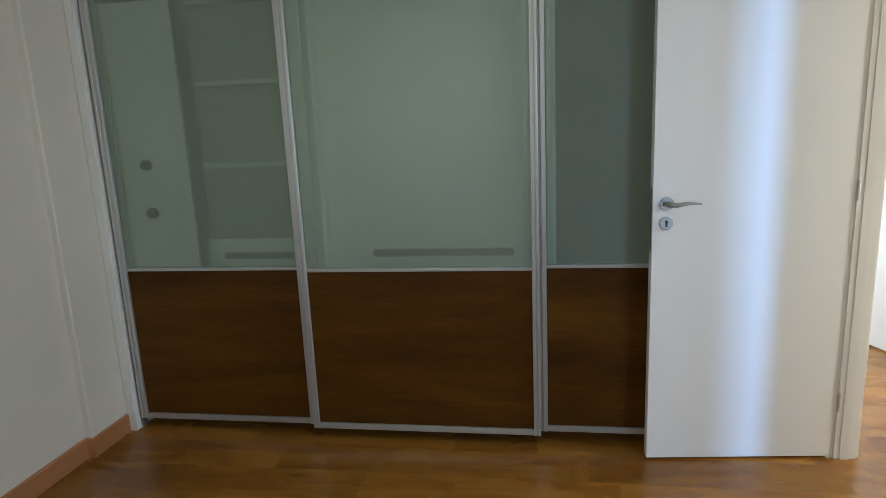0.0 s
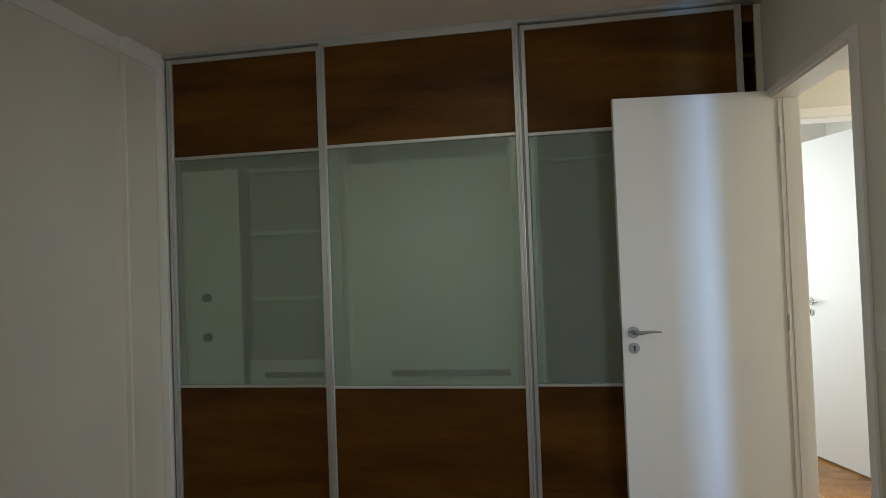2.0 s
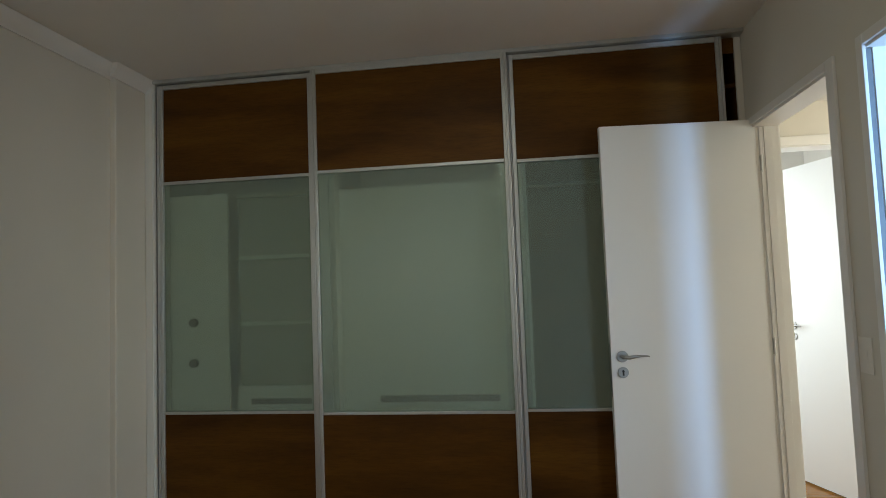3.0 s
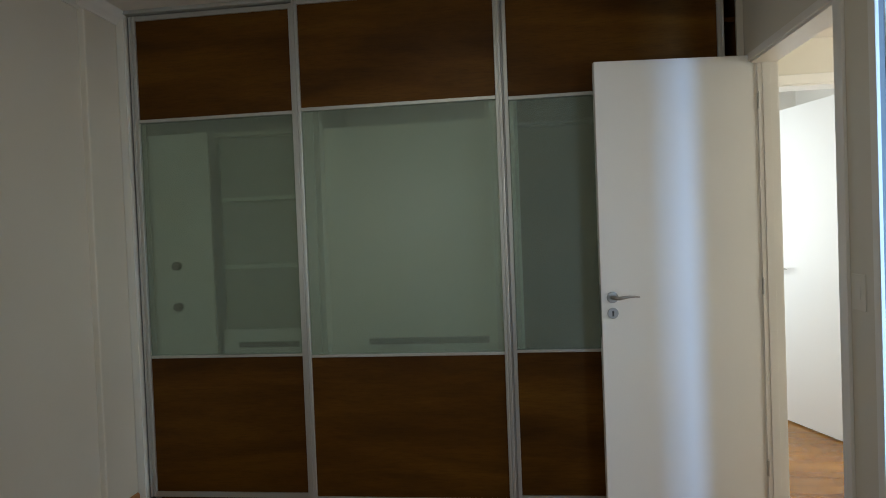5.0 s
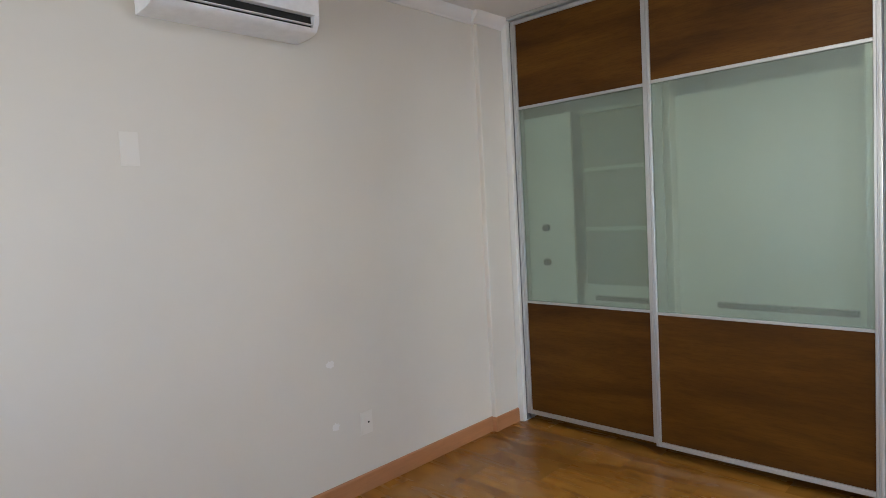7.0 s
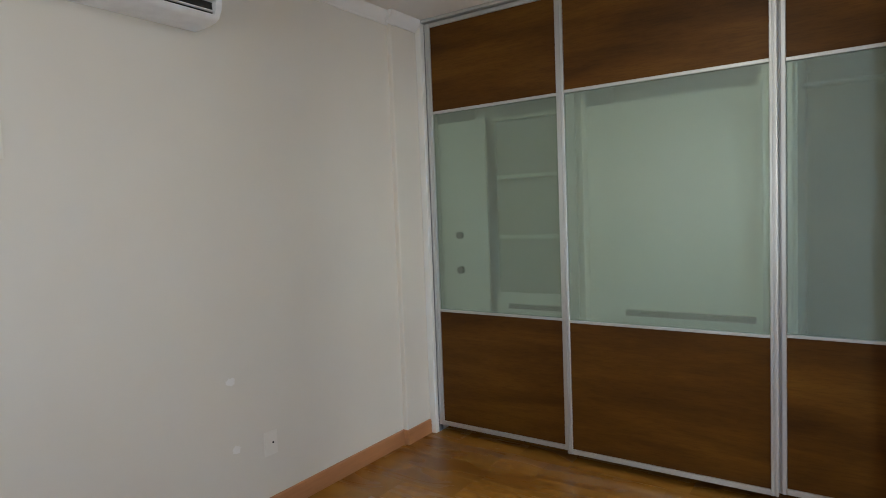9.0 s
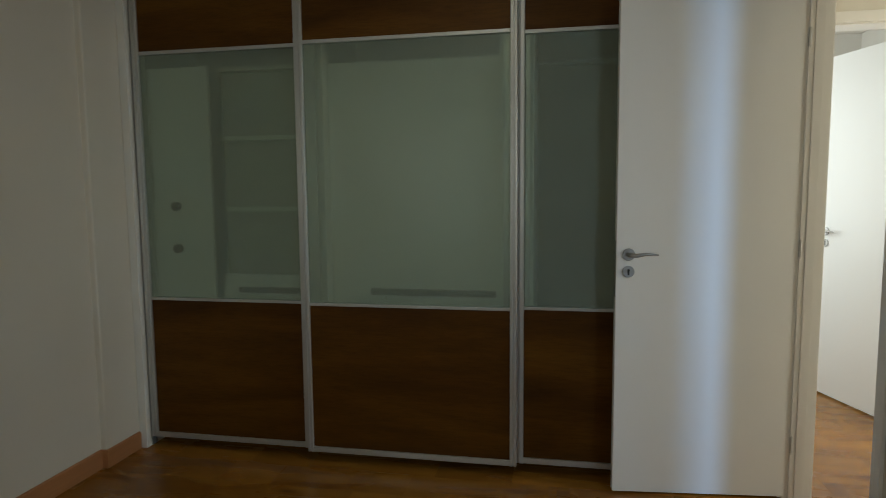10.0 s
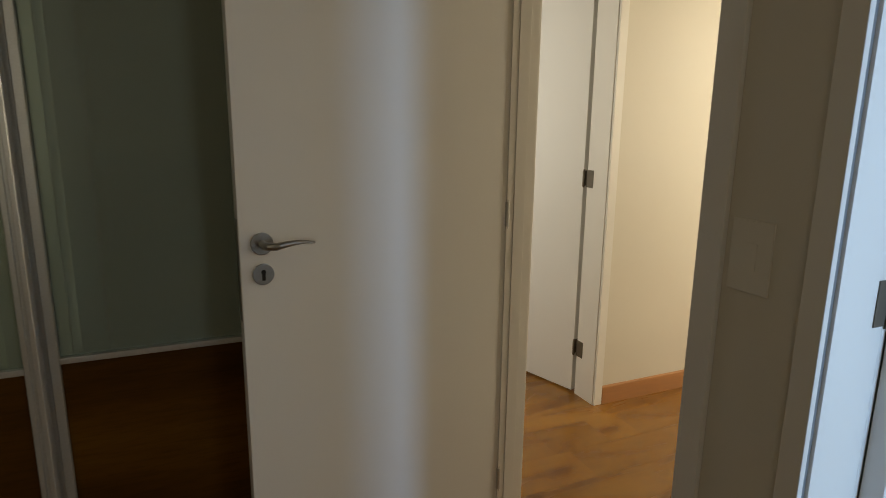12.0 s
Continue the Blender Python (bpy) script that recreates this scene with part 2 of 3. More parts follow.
def extrude(profile, axis, a, b):
    """A closed outline in two dimensions, drawn out along x, y or z from a to b."""
    put = {"x": lambda p, s: (s, p[0], p[1]), "y": lambda p, s: (p[0], s, p[1]), "z": lambda p, s: (p[0], p[1], s)}[axis]
    bm = bmesh.new()
    rows = [[bm.verts.new(put(p, s)) for p in profile] for s in (a, b)]
    n = len(profile)
    for i in range(n):
        bm.faces.new((rows[0][i], rows[0][(i + 1) % n], rows[1][(i + 1) % n], rows[1][i]))
    bm.faces.new(rows[0])
    bm.faces.new(rows[1])
    bmesh.ops.recalc_face_normals(bm, faces=bm.faces)
    return bm


def sweep(points, radii, n=12, flat=1.0):
    """A tube of changing thickness along points."""
    bm = bmesh.new()
    rings = []
    for i, (p, r) in enumerate(zip(points, radii)):
        a, b = Vector(points[max(i - 1, 0)]), Vector(points[min(i + 1, len(points) - 1)])
        d = (b - a).normalized()
        u = d.cross(Vector((0, 0, 1)))
        u = u.normalized() if u.length > 1e-4 else Vector((1, 0, 0))
        v = u.cross(d).normalized()
        rings.append([bm.verts.new(Vector(p) + r * (math.cos(t) * u * flat + math.sin(t) * v)) for t in (2 * math.pi * k / n for k in range(n))])
    for r0, r1 in zip(rings, rings[1:]):
        for k in range(n):
            bm.faces.new((r0[k], r0[(k + 1) % n], r1[(k + 1) % n], r1[k]))
    bm.faces.new(rings[0])
    bm.faces.new(rings[-1])
    bmesh.ops.recalc_face_normals(bm, faces=bm.faces)
    return bm


def smooth(ob, angle=35):
    me = ob.data
    me.shade_smooth()
    me.set_sharp_from_angle(angle=radians(angle))
    wn = ob.modifiers.new("weighted_normal", "WEIGHTED_NORMAL")
    wn.keep_sharp, wn.weight = True, 60
    return ob


def mesh_object(name, bm, material):
    me = bpy.data.meshes.new(name)
    bm.to_mesh(me)
    bm.free()
    me.materials.append(material)
    return new(name, me)


def part(name, bm, material, parent, label=""):
    ob = smooth(mesh_object(name, bm, material))
    ob.parent = parent
    if label:
        ob["label"] = label
    return ob


def thing(name, m, label, category, group="", kind=""):
    ob = new(name)
    ob.empty_display_size = 0.1
    ob.matrix_basis = m
    return tagged(ob, label, category, group, kind)


def structure(name, bm, material, label, category):
    return tagged(smooth(mesh_object(name, bm, material)), label, category, "", "structure")


# ---- the rooms ----
H = 2.556
XL, XR, XH = -1.752, 1.34, 1.45
D1A, D1B, D2A, D2B, HEAD = 1.767, 2.512, 0.77, 1.563, 2.092

bm = box(-2.02, XL, -1.4, 2.275, -0.1, H)
structure("wall_west", bm, WALL, "cream painted plaster wall, lightly marked", "wall")
XP, YP = -1.720, 2.275
bm = box(-2.02, XP, YP, 3.12, -0.1, H, 0.008, 3)
structure("wall_west_pier", bm, WALL, "cream painted shallow pier beside the wardrobe", "wall")
bm = box(-2.02, XH, 3.12, 3.24, -0.1, H)
structure("wall_north", bm, WALL, "plain painted wall behind the wardrobe", "wall")
bm = bmesh.new()
for xa, xb, za, zb in ((-2.02, -1.55, -0.1, H), (-1.55, -0.15, -0.1, 1.0), (-1.55, -0.15, 2.1, H), (-0.15, XH, -0.1, H)):
    add_box(bm, xa, xb, -1.52, -1.4, za, zb)
structure("wall_south", bm, WALL, "cream painted wall with a window opening", "wall")
bm = bmesh.new()
add_box(bm, XR, XH, -1.4, D2A, -0.1, H)
add_box(bm, XR, XH, D2A, D2B, HEAD, H)
add_box(bm, XR, XH, D2B, D1A, -0.1, H)
add_box(bm, XR, XH, D1A, D1B, HEAD, H)
add_box(bm, XR, XH, D1B, 3.12, -0.1, H)
structure("wall_east", bm, WALL, "cream painted wall with two door openings", "wall")
bm = box(-2.02, XH, -1.52, 3.24, H, H + 0.1)
structure("ceiling", bm, CEIL, "matt white painted ceiling", "ceiling")

# hall
HZ = 2.36
bm = bmesh.new()
add_box(bm, XH, 1.515, 3.175, 3.315, -0.1, HZ)
add_box(bm, 1.515, 2.278, 3.175, 3.315, 2.125, HZ)
add_box(bm, 2.278, 5.2, 3.175, 3.315, -0.1, HZ)
structure("wall_hall_north", bm, WALL, "cream painted hall wall with a door opening", "wall")
# The window opening is made up to go with the hall fill.
bm = bmesh.new()
for xa, xb, za, zb in ((XH + 0.0002, 3.5, -0.1, 2.6), (3.5, 4.6, -0.1, 0.95), (3.5, 4.6, 2.15, 2.6), (4.6, 5.2, -0.1, 2.6)):
    add_box(bm, xa, xb, 1.62, 1.72, za, zb)
structure("wall_hall_south", bm, WALL, "cream painted hall wall with an added, unseen window opening", "wall")
structure("wall_hall_east", box(5.2, 5.3, 1.62, 3.315, -0.1, HZ), WALL, "plain cream painted wall", "wall")
structure("ceiling_hall", box(XH + 0.0002, 5.3, 1.7202, 3.315, HZ, HZ + 0.1), CEIL, "white lowered hall ceiling", "ceiling")

# far room
bm = bmesh.new()
add_box(bm, 0.5, 0.6, 3.24, 3.65, -0.1, 2.6)
add_box(bm, 0.5, 0.6, 5.05, 5.6, -0.1, 2.6)
add_box(bm, 0.5, 0.6, 3.65, 5.05, -0.1, 0.85)
add_box(bm, 0.5, 0.6, 3.65, 5.05, 2.15, 2.6)
structure("wall_far_room_west", bm, WHITE_WALL, "white wall with a window opening", "wall")
structure("wall_far_room_north", box(0.5, 3.0, 5.6, 5.7, -0.1, 2.6), WHITE_WALL, "plain white wall", "wall")
structure("wall_far_room_east", box(2.9, 3.0, 3.315, 5.6, -0.1, 2.6), WHITE_WALL, "plain white wall", "wall")
structure("ceiling_far_room", box(0.5, 3.0, 3.2402, 5.7, 2.6, 2.7), CEIL, "plain white ceiling", "ceiling")

# side room
# The wide opening is made up for the side room's fill.
bm = bmesh.new()
for xa, xb, za, zb in ((XH + 0.0002, 1.72, -0.1, 2.6), (1.72, 2.00, 2.13, 2.6), (1.72, 2.00, -0.1, 0.11), (2.00, 2.14, -0.1, 2.6), (2.14, 3.06, 2.11, 2.6), (2.14, 3.06, -0.1, 0.29), (3.06, 3.3, -0.1, 2.6)):
    add_box(bm, xa, xb, -0.7, -0.6, za, zb)
structure("wall_side_room_south", bm, WHITE_WALL, "white wall with a narrow tall window and an added wide one", "wall")
structure("wall_side_room_east", box(3.2, 3.3, -0.6, 1.62, -0.1, 2.6), WHITE_WALL, "plain white wall", "wall")
structure("ceiling_side_room", box(XH + 0.0002, 3.3, -0.7, 1.62, 2.6, 2.7), CEIL, "plain white ceiling", "ceiling")

# cornice along the west wall and round the pier
CO = [(0, 2.487), (0.008, 2.487), (0.014, 2.500), (0.030, 2.512), (0.044, 2.530), (0.050, 2.554), (0, 2.554)]
structure("cornice", extrude([(XL + u, z) for u, z in CO], "y", -1.4, YP), TRIM, "white plaster cornice under the ceiling", "cornice")
structure("cornice_pier", extrude([(XP + u, z) for u, z in CO], "y", YP - 0.048, 2.53), TRIM, "white plaster cornice on the shallow pier", "cornice")


def skirt(name, a, b, material, h=0.09, t=0.014):
    """A skirting board from a to b, its thickness on the left-hand side."""
    a, b = Vector(a), Vector(b)
    d = (b - a).normalized()
    n = Vector((-d.y, d.x))
    pr = [(0, 0.001), (t, 0.001), (t, h - 0.010), (t - 0.003, h - 0.003), (t - 0.008, h), (0, h)]
    bm = bmesh.new()
    rows = [[bm.verts.new((p.x + n.x * u, p.y + n.y * u, z)) for u, z in pr] for p in (a, b)]
    k = len(pr)
    for i in range(k):
        bm.faces.new((rows[0][i], rows[0][(i + 1) % k], rows[1][(i + 1) % k], rows[1][i]))
    bm.faces.new(rows[0])
    bm.faces.new(rows[1])
    bmesh.ops.recalc_face_normals(bm, faces=bm.faces)
    return structure(name, bm, material, "honey-brown wooden skirting board", "skirting")


skirt("baseboard_west", (XL, YP - 0.002), (XL, -1.4), SKIRT)
skirt("baseboard_pier", (XP, 2.502), (XP, YP), SKIRT, 0.089, 0.012)
skirt("baseboard_return", (XP + 0.012, YP), (XL + 0.0142, YP), SKIRT_X, 0.0894, 0.012)
skirt("baseboard_hall", (5.2, 3.175), (2.306, 3.175), SKIRT_X)
skirt("baseboard_south", (XL, -1.4), (XR, -1.4), SKIRT_X)
skirt("baseboard_east", (XR, D1A - 0.052), (XR, D2B + 0.017), SKIRT)


def door_frame(name, a, b, head, x0, x1, lap, out, stop, label):
    """Lining and casings of a door opening in a wall that runs along y. The casings lap over the lining by lap and over the wall by out."""
    ob = thing(name, pose(0, 0, 0), label, "door frame", "", "structure")
    t = 0.018
    j0 = x0 if lap < 0.01 else x0 + 0.021
    part("jamb", box(j0, x1, a, a + t, 0, head, 0.0015), TRIM, ob)
    part("jamb", box(j0, x1, b - t, b, 0, head, 0.0015), TRIM, ob)
    part("head_jamb", box(x0, x1, a + t, b - t, head - t, head, 0.0015), TRIM, ob)
    for xa, xb, hx in ((x0 - 0.012, x0, 0.026), (x1, x1 + 0.012, 0.026)):
        u = lap if xa < x0 else (0.008 if lap < 0.01 else t)
        part("casing", box(xa, xb, a - out, a + u, 0, head + hx, 0.003), TRIM, ob)
        part("casing", box(xa, xb, b - u, b + out, 0, head + hx, 0.003), TRIM, ob)
        part("head_casing", box(xa, xb, a + u, b - u, head - 0.008, head + hx, 0.003), TRIM, ob)
    s0, s1 = stop
    if lap < 0.01:
        for ya, yb in ((a + t, a + t + 0.008), (b - t - 0.008, b - t)):
            part("door_stop", box(s0, s1, ya, yb, 0, head - t, 0.001), TRIM, ob)
    else:
        for ya, yb in ((a, a + 0.013), (b - 0.013, b)):
            part("seal", box(s0, s1, ya, yb, 0, head - t, 0.001), SEAL_GAP, ob, "grey rubber seal")
    return ob


df1 = door_frame("door_frame_1", D1A, D1B, HEAD, XR, XH, 0.008, 0.044, (1.385, 1.42), "white painted door frame with flat casings")
part("jamb_lining", box(1.364, 1.3848, 2.4885, 2.4938, 0.0, 2.073, 0.001), TRIM, df1)
df2 = door_frame("door_frame_2", D2A, D2B, HEAD, XR, 1.474, 0.023, 0.015, (1.3402, 1.360), "white painted door frame with flat casings, daylit")

f = thing("door_frame_3", pose(0, 0, 0), "white painted hall door frame", "door frame", "", "structure")
part("jamb", box(1.515, 1.533, 3.175, 3.315, 0, 2.125, 0.0015), TRIM, f)
part("jamb", box(2.258, 2.278, 3.175, 3.315, 0, 2.125, 0.0015), TRIM, f)
part("head_jamb", box(1.533, 2.258, 3.175, 3.315, 2.105, 2.125, 0.0015), TRIM, f)
part("casing", box(2.262, 2.306, 3.163, 3.175, 0, 2.165, 0.003), TRIM, f)
part("casing", box(XH + 0.0005, 1.525, 3.163, 3.175, 0, 2.165, 0.003), TRIM, f)
part("head_casing", box(1.525, 2.262, 3.163, 3.175, 2.112, 2.165, 0.003), TRIM, f)


for z in (0.24, 1.067, 1.904):
    part("hinge_plate", box(2.2555, 2.2590, 3.270, 3.318, z - 0.040, z + 0.040, 0.0008), HINGE, f, "tarnished steel hinge plate")

# ---- doors ----


def lever(door, x, z, y, s):
    """Lever handle on a rose, and the keyhole plate under it, on the face at y; s is the way out of the face."""
    h = part("door_handle", cyl((x, y + s * 0.004, z), (0, 1, 0), 0.026, 0.026, 0.008, 32, 0.002), STEEL, door, "satin steel lever handle")
    pts = [(x, y + s * 0.004, z), (x, y + s * 0.030, z), (x + 0.006, y + s * 0.042, z), (x + 0.022, y + s * 0.048, z - 0.001)]
    pts += [(x + 0.022 + 0.090 * k / 7, y + s * (0.048 - 0.004 * k / 7), z - 0.001 + 0.007 * math.sin(math.pi * k / 9) - 0.002 * k / 7) for k in range(1, 8)]
    rad = [0.009, 0.009, 0.0095, 0.009] + [0.0088 - 0.0058 * k / 7 for k in range(1, 8)]
    part("lever", sweep(pts, rad, 12), STEEL, h)
    e = part("keyhole_plate", cyl((x, y + s * 0.0035, z - 0.072), (0, 1, 0), 0.025, 0.025, 0.007, 32, 0.002), STEEL, door, "round satin steel keyhole plate")
    kb = bmesh.new()
    add_cyl(kb, (x, y + s * 0.0075, z - 0.066), (0, 1, 0), 0.0055, 0.0055, 0.0012, 16)
    add_box(kb, x - 0.004, x + 0.004, y + s * 0.0075 - 0.0006, y + s * 0.0075 + 0.0006, z - 0.086, z - 0.067)
    part("keyhole", kb, DARK, e)


def hinge(door, x, y, z, mat, leaf=0.0, h=0.070):
    bm = bmesh.new()
    add_cyl(bm, (x, y, z), (0, 0, 1), 0.0065, 0.0065, h, 14)
    for k in (-1, 1):
        add_cyl(bm, (x, y, z + k * (h / 2 + 0.003)), (0, 0, 1), 0.0045, 0.0045, 0.007, 12)
    part("hinge", bm, mat, door, "small steel butt hinge")


def leaf_door(name, m, w, label, handles, hinge_mat, hinge_y, t=0.035, top=2.11):
    """A flush door whose hinge edge is the z axis; the leaf runs along -x, its faces at y 0 and t."""
    d = thing(name, m, label, "door", "", "structure")
    part("leaf", box(-w, 0, 0, t, 0.010, top, 0.002), GLOSS, d)
    for y, s in handles:
        lever(d, -w + 0.050, 1.042, y, s)
    lock = part("lock_plate", box(-w - 0.0012, -w + 0.001, 0.007, 0.028, 0.86, 1.10, 0.0005), STEEL, d, "steel lock edge plate")
    for z in (0.24, 1.067, 1.904):
        hinge(d, 0.006, hinge_y, z, hinge_mat)
        part("hinge_leaf", box(-0.0005, 0.0012, 0.003, 0.031, z - 0.035, z + 0.035, 0.0004), hinge_mat, d)
    return d


ang = math.degrees(math.atan2(2.497 - 2.428, 1.362 - 0.638))
leaf_door("door_1", pose(1.362, 2.495, 0, 0, 0, ang), 0.725, "white enamelled flush bedroom door standing open with a steel lever", ((0.0, -1), (0.035, 1)), ALU, -0.003)
ang = math.degrees(math.atan2(3.335 - 4.025, 2.252 - 2.041))
leaf_door("door_3", pose(2.252, 3.335, 0, 0, 0, ang), 0.722, "white enamelled flush hall door standing open", ((0.0, -1), (0.035, 1)), HINGE, -0.006)
leaf_door("door_2", pose(1.4864, 1.5445, 0, 0, 0, 180), 0.70, "white enamelled flush door standing open into the daylit side room", ((0.0, -1), (0.035, 1)), HINGE, 0.002)

# hinge plate that shows on the daylit jamb
part("hinge_plate", box(1.448, 1.4735, 1.5428, 1.5452, 1.067 - 0.036, 1.067 + 0.036, 0.0008), HINGE, df2, "tarnished steel hinge plate")

# ---- wardrobe ----
wd = thing("wardrobe", pose(0, 0, 0), "built-in wardrobe, sliding doors of dark veneer and frosted glass", "wardrobe")
YB = 3.118
part("side_panel", box(XP + 0.002, -1.677, 2.505, YB, 0.001, 2.535, 0.002), MELAMINE, wd, "white side filler panel")
# Dark veneer puts the shade of the open gap into this panel.
part("side_panel", box(1.318, 1.338, 2.58, YB, 0.001, 2.535, 0.002), PANEL, wd, "end panel in dark veneer for the gap's shade")
part("side_panel", box(1.308, 1.3385, 2.562, 2.5795, 0.001, 2.535, 0.002), WALL, wd, "cream filler strip")
part("top_filler", box(1.246, 1.308, 2.570, 2.579, 2.46, 2.535, 0.001), PANEL, wd)
part("back_panel", box(-1.675, 0.280, 3.10, YB, 0.001, 2.535), MELAMINE, wd)
# Veneered dark to paint the unlit depth of the third bay.
part("back_panel", box(0.280, 1.318, 3.10, YB, 0.001, 2.535), PANEL, wd, "back panel in dark veneer for the bay's shade")
# Plinth in dark veneer, for the shade under the doors.
part("plinth", box(-1.675, 1.318, 2.64, 3.10, 0.001, 0.075), PANEL, wd)
part("top_track", box(-1.675, 1.335, 2.502, 2.60, 2.536, 2.5545, 0.002), ALU, wd, "aluminium top track")
# Dark top, so the inside shows as shade through the gap.
part("top_panel", box(-1.675, 1.318, 2.60, 3.10, 2.30, 2.32), PANEL, wd)
# Strip coloured grey for the shadow line between filler and door.
part("gap_shade_strip", box(-1.6765, -1.6675, 2.538, 2.575, 0.008, 2.530, 0.002), SEAL_GAP, wd, "grey strip painting the shadow gap beside the door")


def stile(x0, x1, y0, y1, z0, z1):
    """An upright of a sliding door with a shallow grip groove in its face."""
    w = x1 - x0
    pr = [(x0, y0 + 0.002), (x0 + 0.002, y0), (x0 + w * 0.36, y0), (x0 + w * 0.42, y0 + 0.004), (x0 + w * 0.58, y0 + 0.004), (x0 + w * 0.64, y0), (x1 - 0.002, y0), (x1, y0 + 0.002), (x1, y1), (x0, y1)]
    return extrude(pr, "z", z0, z1)


def sliding_door(x0, x1, sl, sr, y, label, left_flange=0.0, right_flange=0.0):
    y1 = y + 0.030
    a, b = x0 + sl, x1 - sr
    d = part("sliding_door", box(a, b, y + 0.012, y + 0.022, 2.005, 2.509), PANEL, wd, label)
    part("lower_panel", box(a, b, y + 0.012, y + 0.022, 0.080, 0.776), PANEL, d, "dark brown veneer with horizontal grain")
    g = part("glass_pane", box(a, b, y + 0.014, y + 0.018, 0.788, 1.989), FROST, d, "greenish frosted glass")
    g.visible_shadow = False
    part("stile", stile(x0, a, y, y1, 0.055, 2.532), ALU, d)
    part("stile", stile(b, x1, y, y1, 0.055, 2.532), ALU, d)
    if left_flange:
        part("inner_flange", box(a, a + left_flange, y + 0.0185, y + 0.027, 0.79, 1.987, 0.001), ALU, d, "aluminium flange behind the glass")
    if right_flange:
        part("inner_flange", box(b - right_flange, b, y + 0.0185, y + 0.027, 0.79, 1.987, 0.001), ALU, d, "aluminium flange behind the glass")
    for z0, z1 in ((0.055, 0.081), (0.775, 0.789), (1.988, 2.004), (2.508, 2.532)):
        part("rail", box(a, b, y + 0.002, y1 - 0.002, z0, z1, 0.0015), ALU, d)
    return d


sliding_door(-1.6665, -0.757, 0.0345, 0.061, 2.530, "sliding wardrobe door of dark veneer and frosted glass", 0.026)
sliding_door(-0.786, 0.222, 0.027, 0.030, 2.490, "wide sliding wardrobe door standing in front of the other two", 0.052, 0.030)
sliding_door(0.200, 1.243, 0.052, 0.030, 2.530, "sliding wardrobe door left slightly short of the wall", 0.026)

# inside of the wardrobe, seen through the frosted glass
for xa, xb in ((-0.748, -0.700), (0.135, 0.168), (0.262, 0.292)):
    part("partition", box(xa, xb, 2.585, 3.10, 0.075, 2.30, 0.001), MELAMINE, wd)
part("inner_door", box(-1.650, -1.295, 2.582, 2.598, 0.085, 1.93, 0.001), MELAMINE, wd, "narrow white inner door with dark knobs")
for z in (1.247, 1.035):
    kb = cyl((-1.485, 2.567, z), (0, 1, 0), 0.022, 0.022, 0.029, 20, 0.003)
    part("knob", kb, DARK, wd, "small dark round knob")
# Added board ahead of the true back, greyed for the bay's shade.
part("bay_shade_board", box(-1.290, -0.749, 2.70, 2.712, 0.60, 1.935), BAY_SHADE, wd)
# Shelves cut shallow, their shade put into the pale grey.
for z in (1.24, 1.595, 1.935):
    part("shelf", box(-1.280, -0.749, 2.650, 2.70, z - 0.020, z), SHELF_SHADE, wd)
part("drawer_front", box(-1.280, -0.750, 2.640, 2.656, 0.60, 0.90, 0.001), MELAMINE, wd)
# Solid grey bar on the front stands in for the shaded gap.
part("pull_gap_bar", box(-1.20, -0.87, 2.636, 2.640, 0.805, 0.835, 0.001), GAP_SHADE, wd)
part("inner_panel", box(-0.700, 0.135, 2.660, 2.676, 0.085, 1.93, 0.001), MELAMINE, wd, "wide white inner panel")
# Gap shade again, as a bar on the wide inner panel.
part("pull_gap_bar", box(-0.50, 0.115, 2.640, 2.660, 0.808, 0.838, 0.001), GAP_SHADE, wd)
part("hanging_rail", cyl((0.786, 2.85, 1.92), (1, 0, 0), 0.0125, 0.0125, 1.06, 16), STEEL, wd)

# ---- fixtures ----
lamp = thing("ceiling_light", pose(-0.05, 0.90, H), "round flush ceiling light with a lit opal diffuser", "lamp")
part("base", cyl((0, 0, -0.010), (0, 0, 1), 0.26, 0.26, 0.02, 48, 0.003), PLASTIC, lamp)
dome = bmesh.new()
bmesh.ops.create_uvsphere(dome, u_segments=40, v_segments=20, radius=0.25)
bmesh.ops.scale(dome, vec=(1, 1, 0.30), verts=dome.verts)
bmesh.ops.delete(dome, geom=[v for v in dome.verts if v.co.z > 0.001], context="VERTS")
bmesh.ops.translate(dome, vec=(0, 0, -0.02), verts=dome.verts)
part("diffuser", dome, GLOW, lamp, "lit opal diffuser")

ac = thing("air_conditioner", pose(XL, 0.677, 2.150), "white wall-mounted split air conditioner above the bare wall", "air conditioner")
prof = [(0.002, 0.275), (0.13, 0.275), (0.160, 0.267), (0.180, 0.245), (0.188, 0.21), (0.188, 0.104), (0.120, 0.104), (0.120, 0.058), (0.168, 0.056), (0.160, 0.044), (0.140, 0.034), (0.10, 0.028), (0.03, 0.026), (0.002, 0.026)]
part("body", extrude(prof, "y", -0.345, 0.345), AC_WHITE, ac)
pr = [(0.002, 0.273), (0.13, 0.273), (0.158, 0.265), (0.178, 0.244), (0.186, 0.21), (0.186, 0.104), (0.180, 0.075), (0.160, 0.045), (0.139, 0.035), (0.10, 0.029), (0.03, 0.027), (0.002, 0.027)]
for y0, y1 in ((0.322, 0.348), (-0.348, -0.322)):
    part("end_cheek", extrude(pr, "y", y0, y1), AC_WHITE, ac)
# Near-black block paints the shade inside the outlet slot.
part("air_outlet", box(0.119, 0.158, -0.321, 0.321, 0.0585, 0.1035), DARK, ac, "air outlet slot with its shade in black")
part("louvre", box(0.150, 0.172, -0.320, 0.320, 0.0655, 0.0700, 0.001), AC_WHITE, ac)
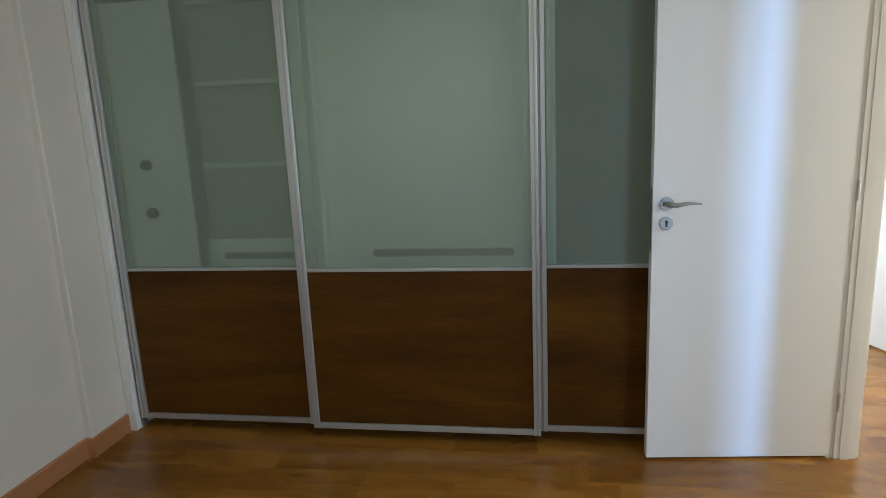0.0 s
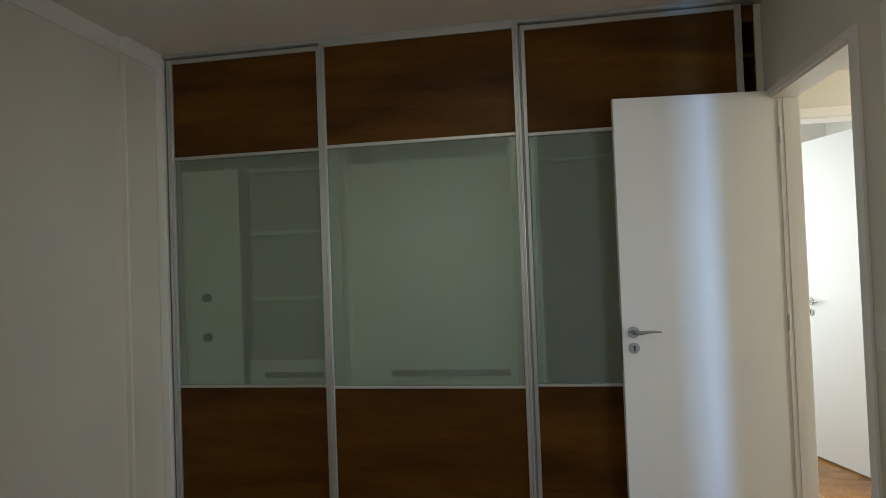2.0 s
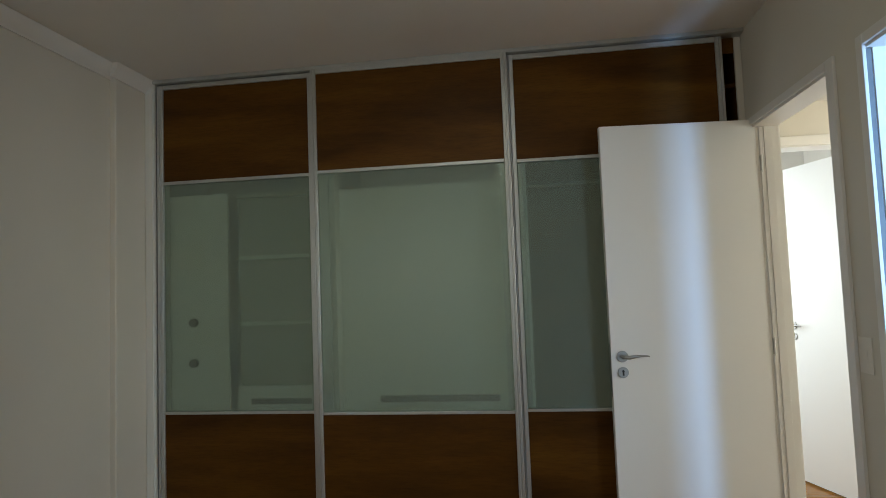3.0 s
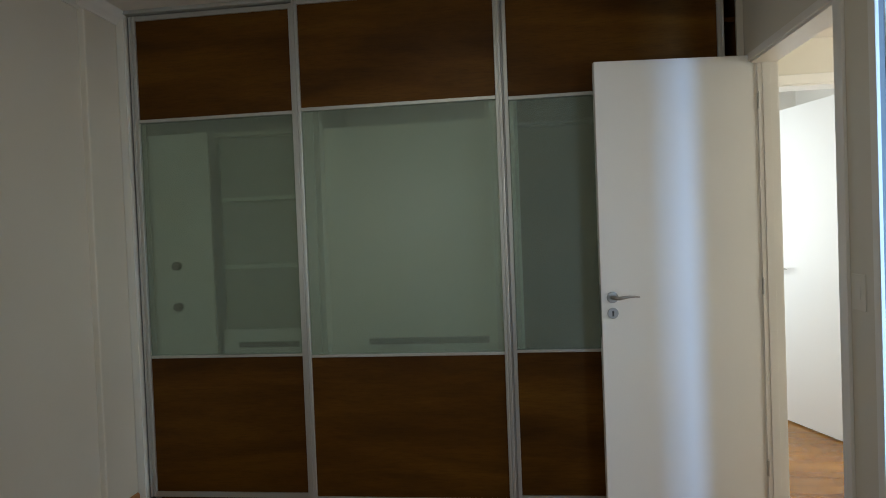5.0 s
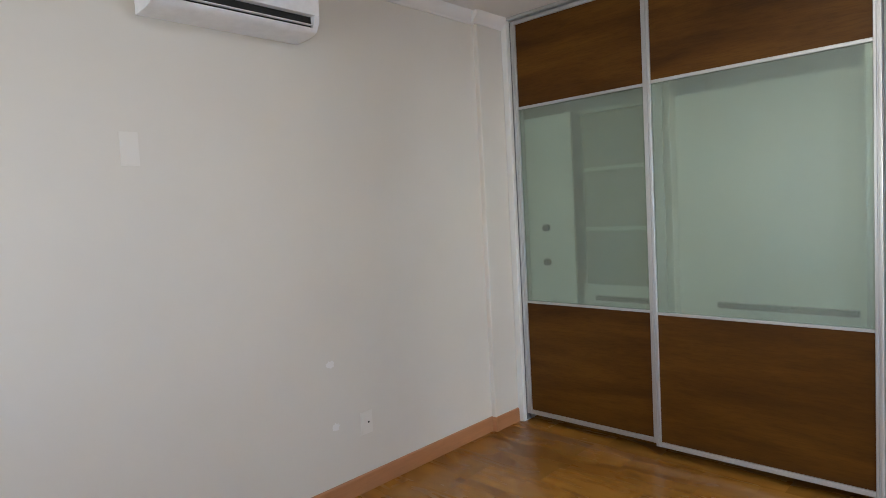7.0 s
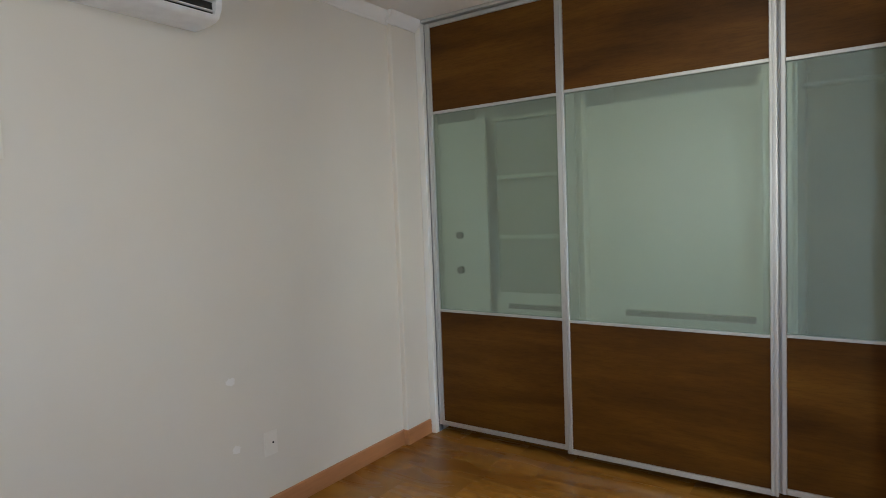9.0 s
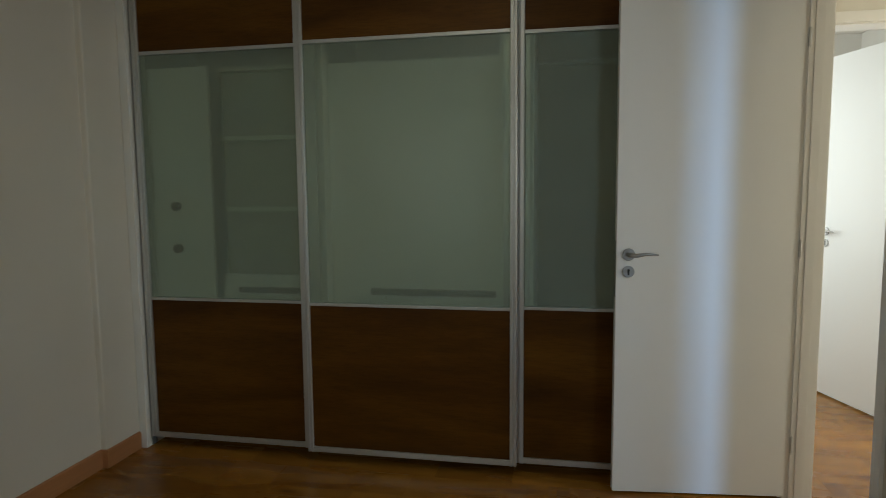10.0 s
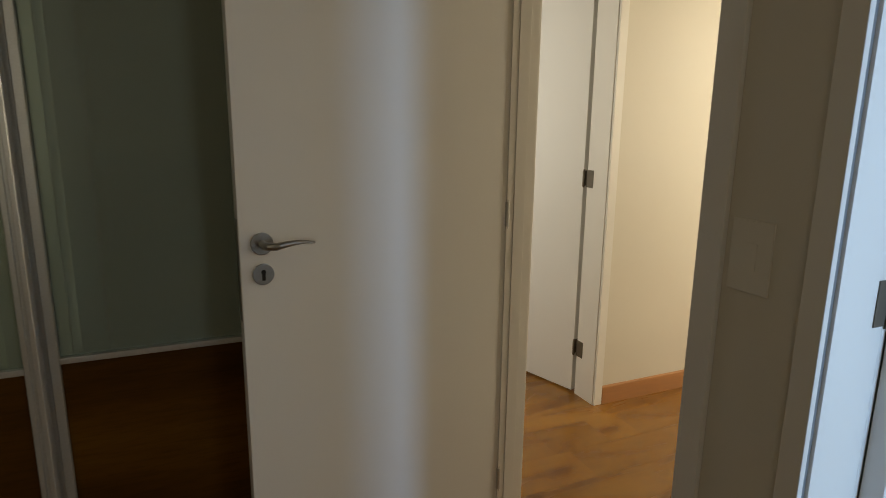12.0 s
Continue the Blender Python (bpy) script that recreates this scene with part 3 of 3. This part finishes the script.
part("badge", box(0.1875, 0.1888, 0.02, 0.055, 0.125, 0.133), GREY, ac, "small grey printed mark")


def wall_plate(name, y, z, w, h, label, hole=False):
    p = thing(name, pose(XL, y, z), label, "wall plate")
    part("plate", box(0.0, 0.004, -w / 2, w / 2, -h / 2, h / 2, 0.0012), WALL_PLATE, p)
    if hole:
        part("cable_hole", cyl((0.0042, 0.012, 0.0), (1, 0, 0), 0.005, 0.005, 0.002, 14), DARK, p, "dark cable hole")
    return p


WALL_PLATE = paint("painted_plate", (0.74, 0.71, 0.64), 0.45, 0.03)
wall_plate("cable_outlet", 1.285, 0.345, 0.075, 0.115, "white cable outlet plate with a small dark hole", True)
wall_plate("blank_plate", 0.267, 1.68, 0.066, 0.125, "painted-over blank plate high on the wall")


def filler_patch(y, z, ry, rz, seed, label):
    """A thin smear of filler with an uneven outline."""
    g = random.Random(seed)
    p = thing("filler_patch", pose(XL, y, z), label, "patch")
    pts = []
    for k in range(22):
        t = 2 * math.pi * k / 22
        q = 0.75 + 0.45 * g.random()
        pts.append((q * ry * math.cos(t), q * rz * math.sin(t)))
    part("smear", extrude(pts, "x", 0.0002, 0.0009), PATCH, p)
    return p


PATCH = paint("wall_filler", (0.82, 0.80, 0.76), 0.7, 0.1)
filler_patch(1.09, 0.685, 0.024, 0.018, 3, "small white filler smear on the cream wall")
filler_patch(1.10, 0.375, 0.022, 0.020, 8, "small white filler smear beside the cable outlet")

sw = thing("light_switch", pose(XR, 1.675, 1.12), "white light switch plate between the two door frames", "light switch")
part("plate", box(-0.004, 0.0, -0.038, 0.038, -0.058, 0.058, 0.002), WALL_PLATE, sw)
part("rocker", box(-0.0050, -0.0038, -0.012, 0.012, -0.022, 0.022, 0.0006), WALL_PLATE, sw)

# ---- floor ----
fl = structure("floor", box(-1.99, 5.25, -1.45, 5.65, -0.10, -0.012), SUB, "honey-brown laminate plank floor", "floor")
rng = random.Random(5)
PW, PL = 0.192, 1.28
shared = {}


def plank_mesh(length, width):
    key = (round(length, 3), round(width, 3))
    if key not in shared:
        bm = bmesh.new()
        l, w, c, zt = length / 2, width / 2, 0.0002, 0.0
        ring = lambda dx, dy, z: [bm.verts.new((sx * (l - dx), sy * (w - dy), z)) for sx, sy in ((-1, -1), (1, -1), (1, 1), (-1, 1))]
        r0, r1, r2 = ring(0, 0, -0.012), ring(0, 0, -0.0003), ring(c, c, zt)
        for ra, rb in ((r0, r1), (r1, r2)):
            for i in range(4):
                bm.faces.new((ra[i], ra[(i + 1) % 4], rb[(i + 1) % 4], rb[i]))
        bm.faces.new(r2)
        me = bpy.data.meshes.new("plank")
        bm.to_mesh(me)
        bm.free()
        me.materials.append(PLANK)
        shared[key] = me
    return shared[key]


def planks(x0, x1, y0, y1):
    y = y0
    while y < y1 - 0.01:
        w = min(PW, y1 - y)
        x = x0 - rng.choice((0.0, 0.2, 0.4, 0.6, 0.8, 1.0, 1.16))
        while x < x1 - 0.005:
            a, b = max(x, x0), min(x + PL, x1)
            if b - a > 0.02:
                ob = new("plank", plank_mesh(b - a, w))
                ob.parent = fl
                ob.location = ((a + b) / 2, y + w / 2, 0)
            x += PL
        y += w


planks(-1.755, 1.34, -1.40, 2.70)
planks(1.34, XH, D1A + 0.018, D1B - 0.018)
planks(1.34, XH, D2A + 0.018, D2B - 0.018)
planks(XH, 5.2, 1.72, 3.175)
planks(1.533, 2.258, 3.175, 3.315)
planks(0.6, 2.9, 3.315, 5.6)
planks(XH, 3.2, -0.6, 1.62)
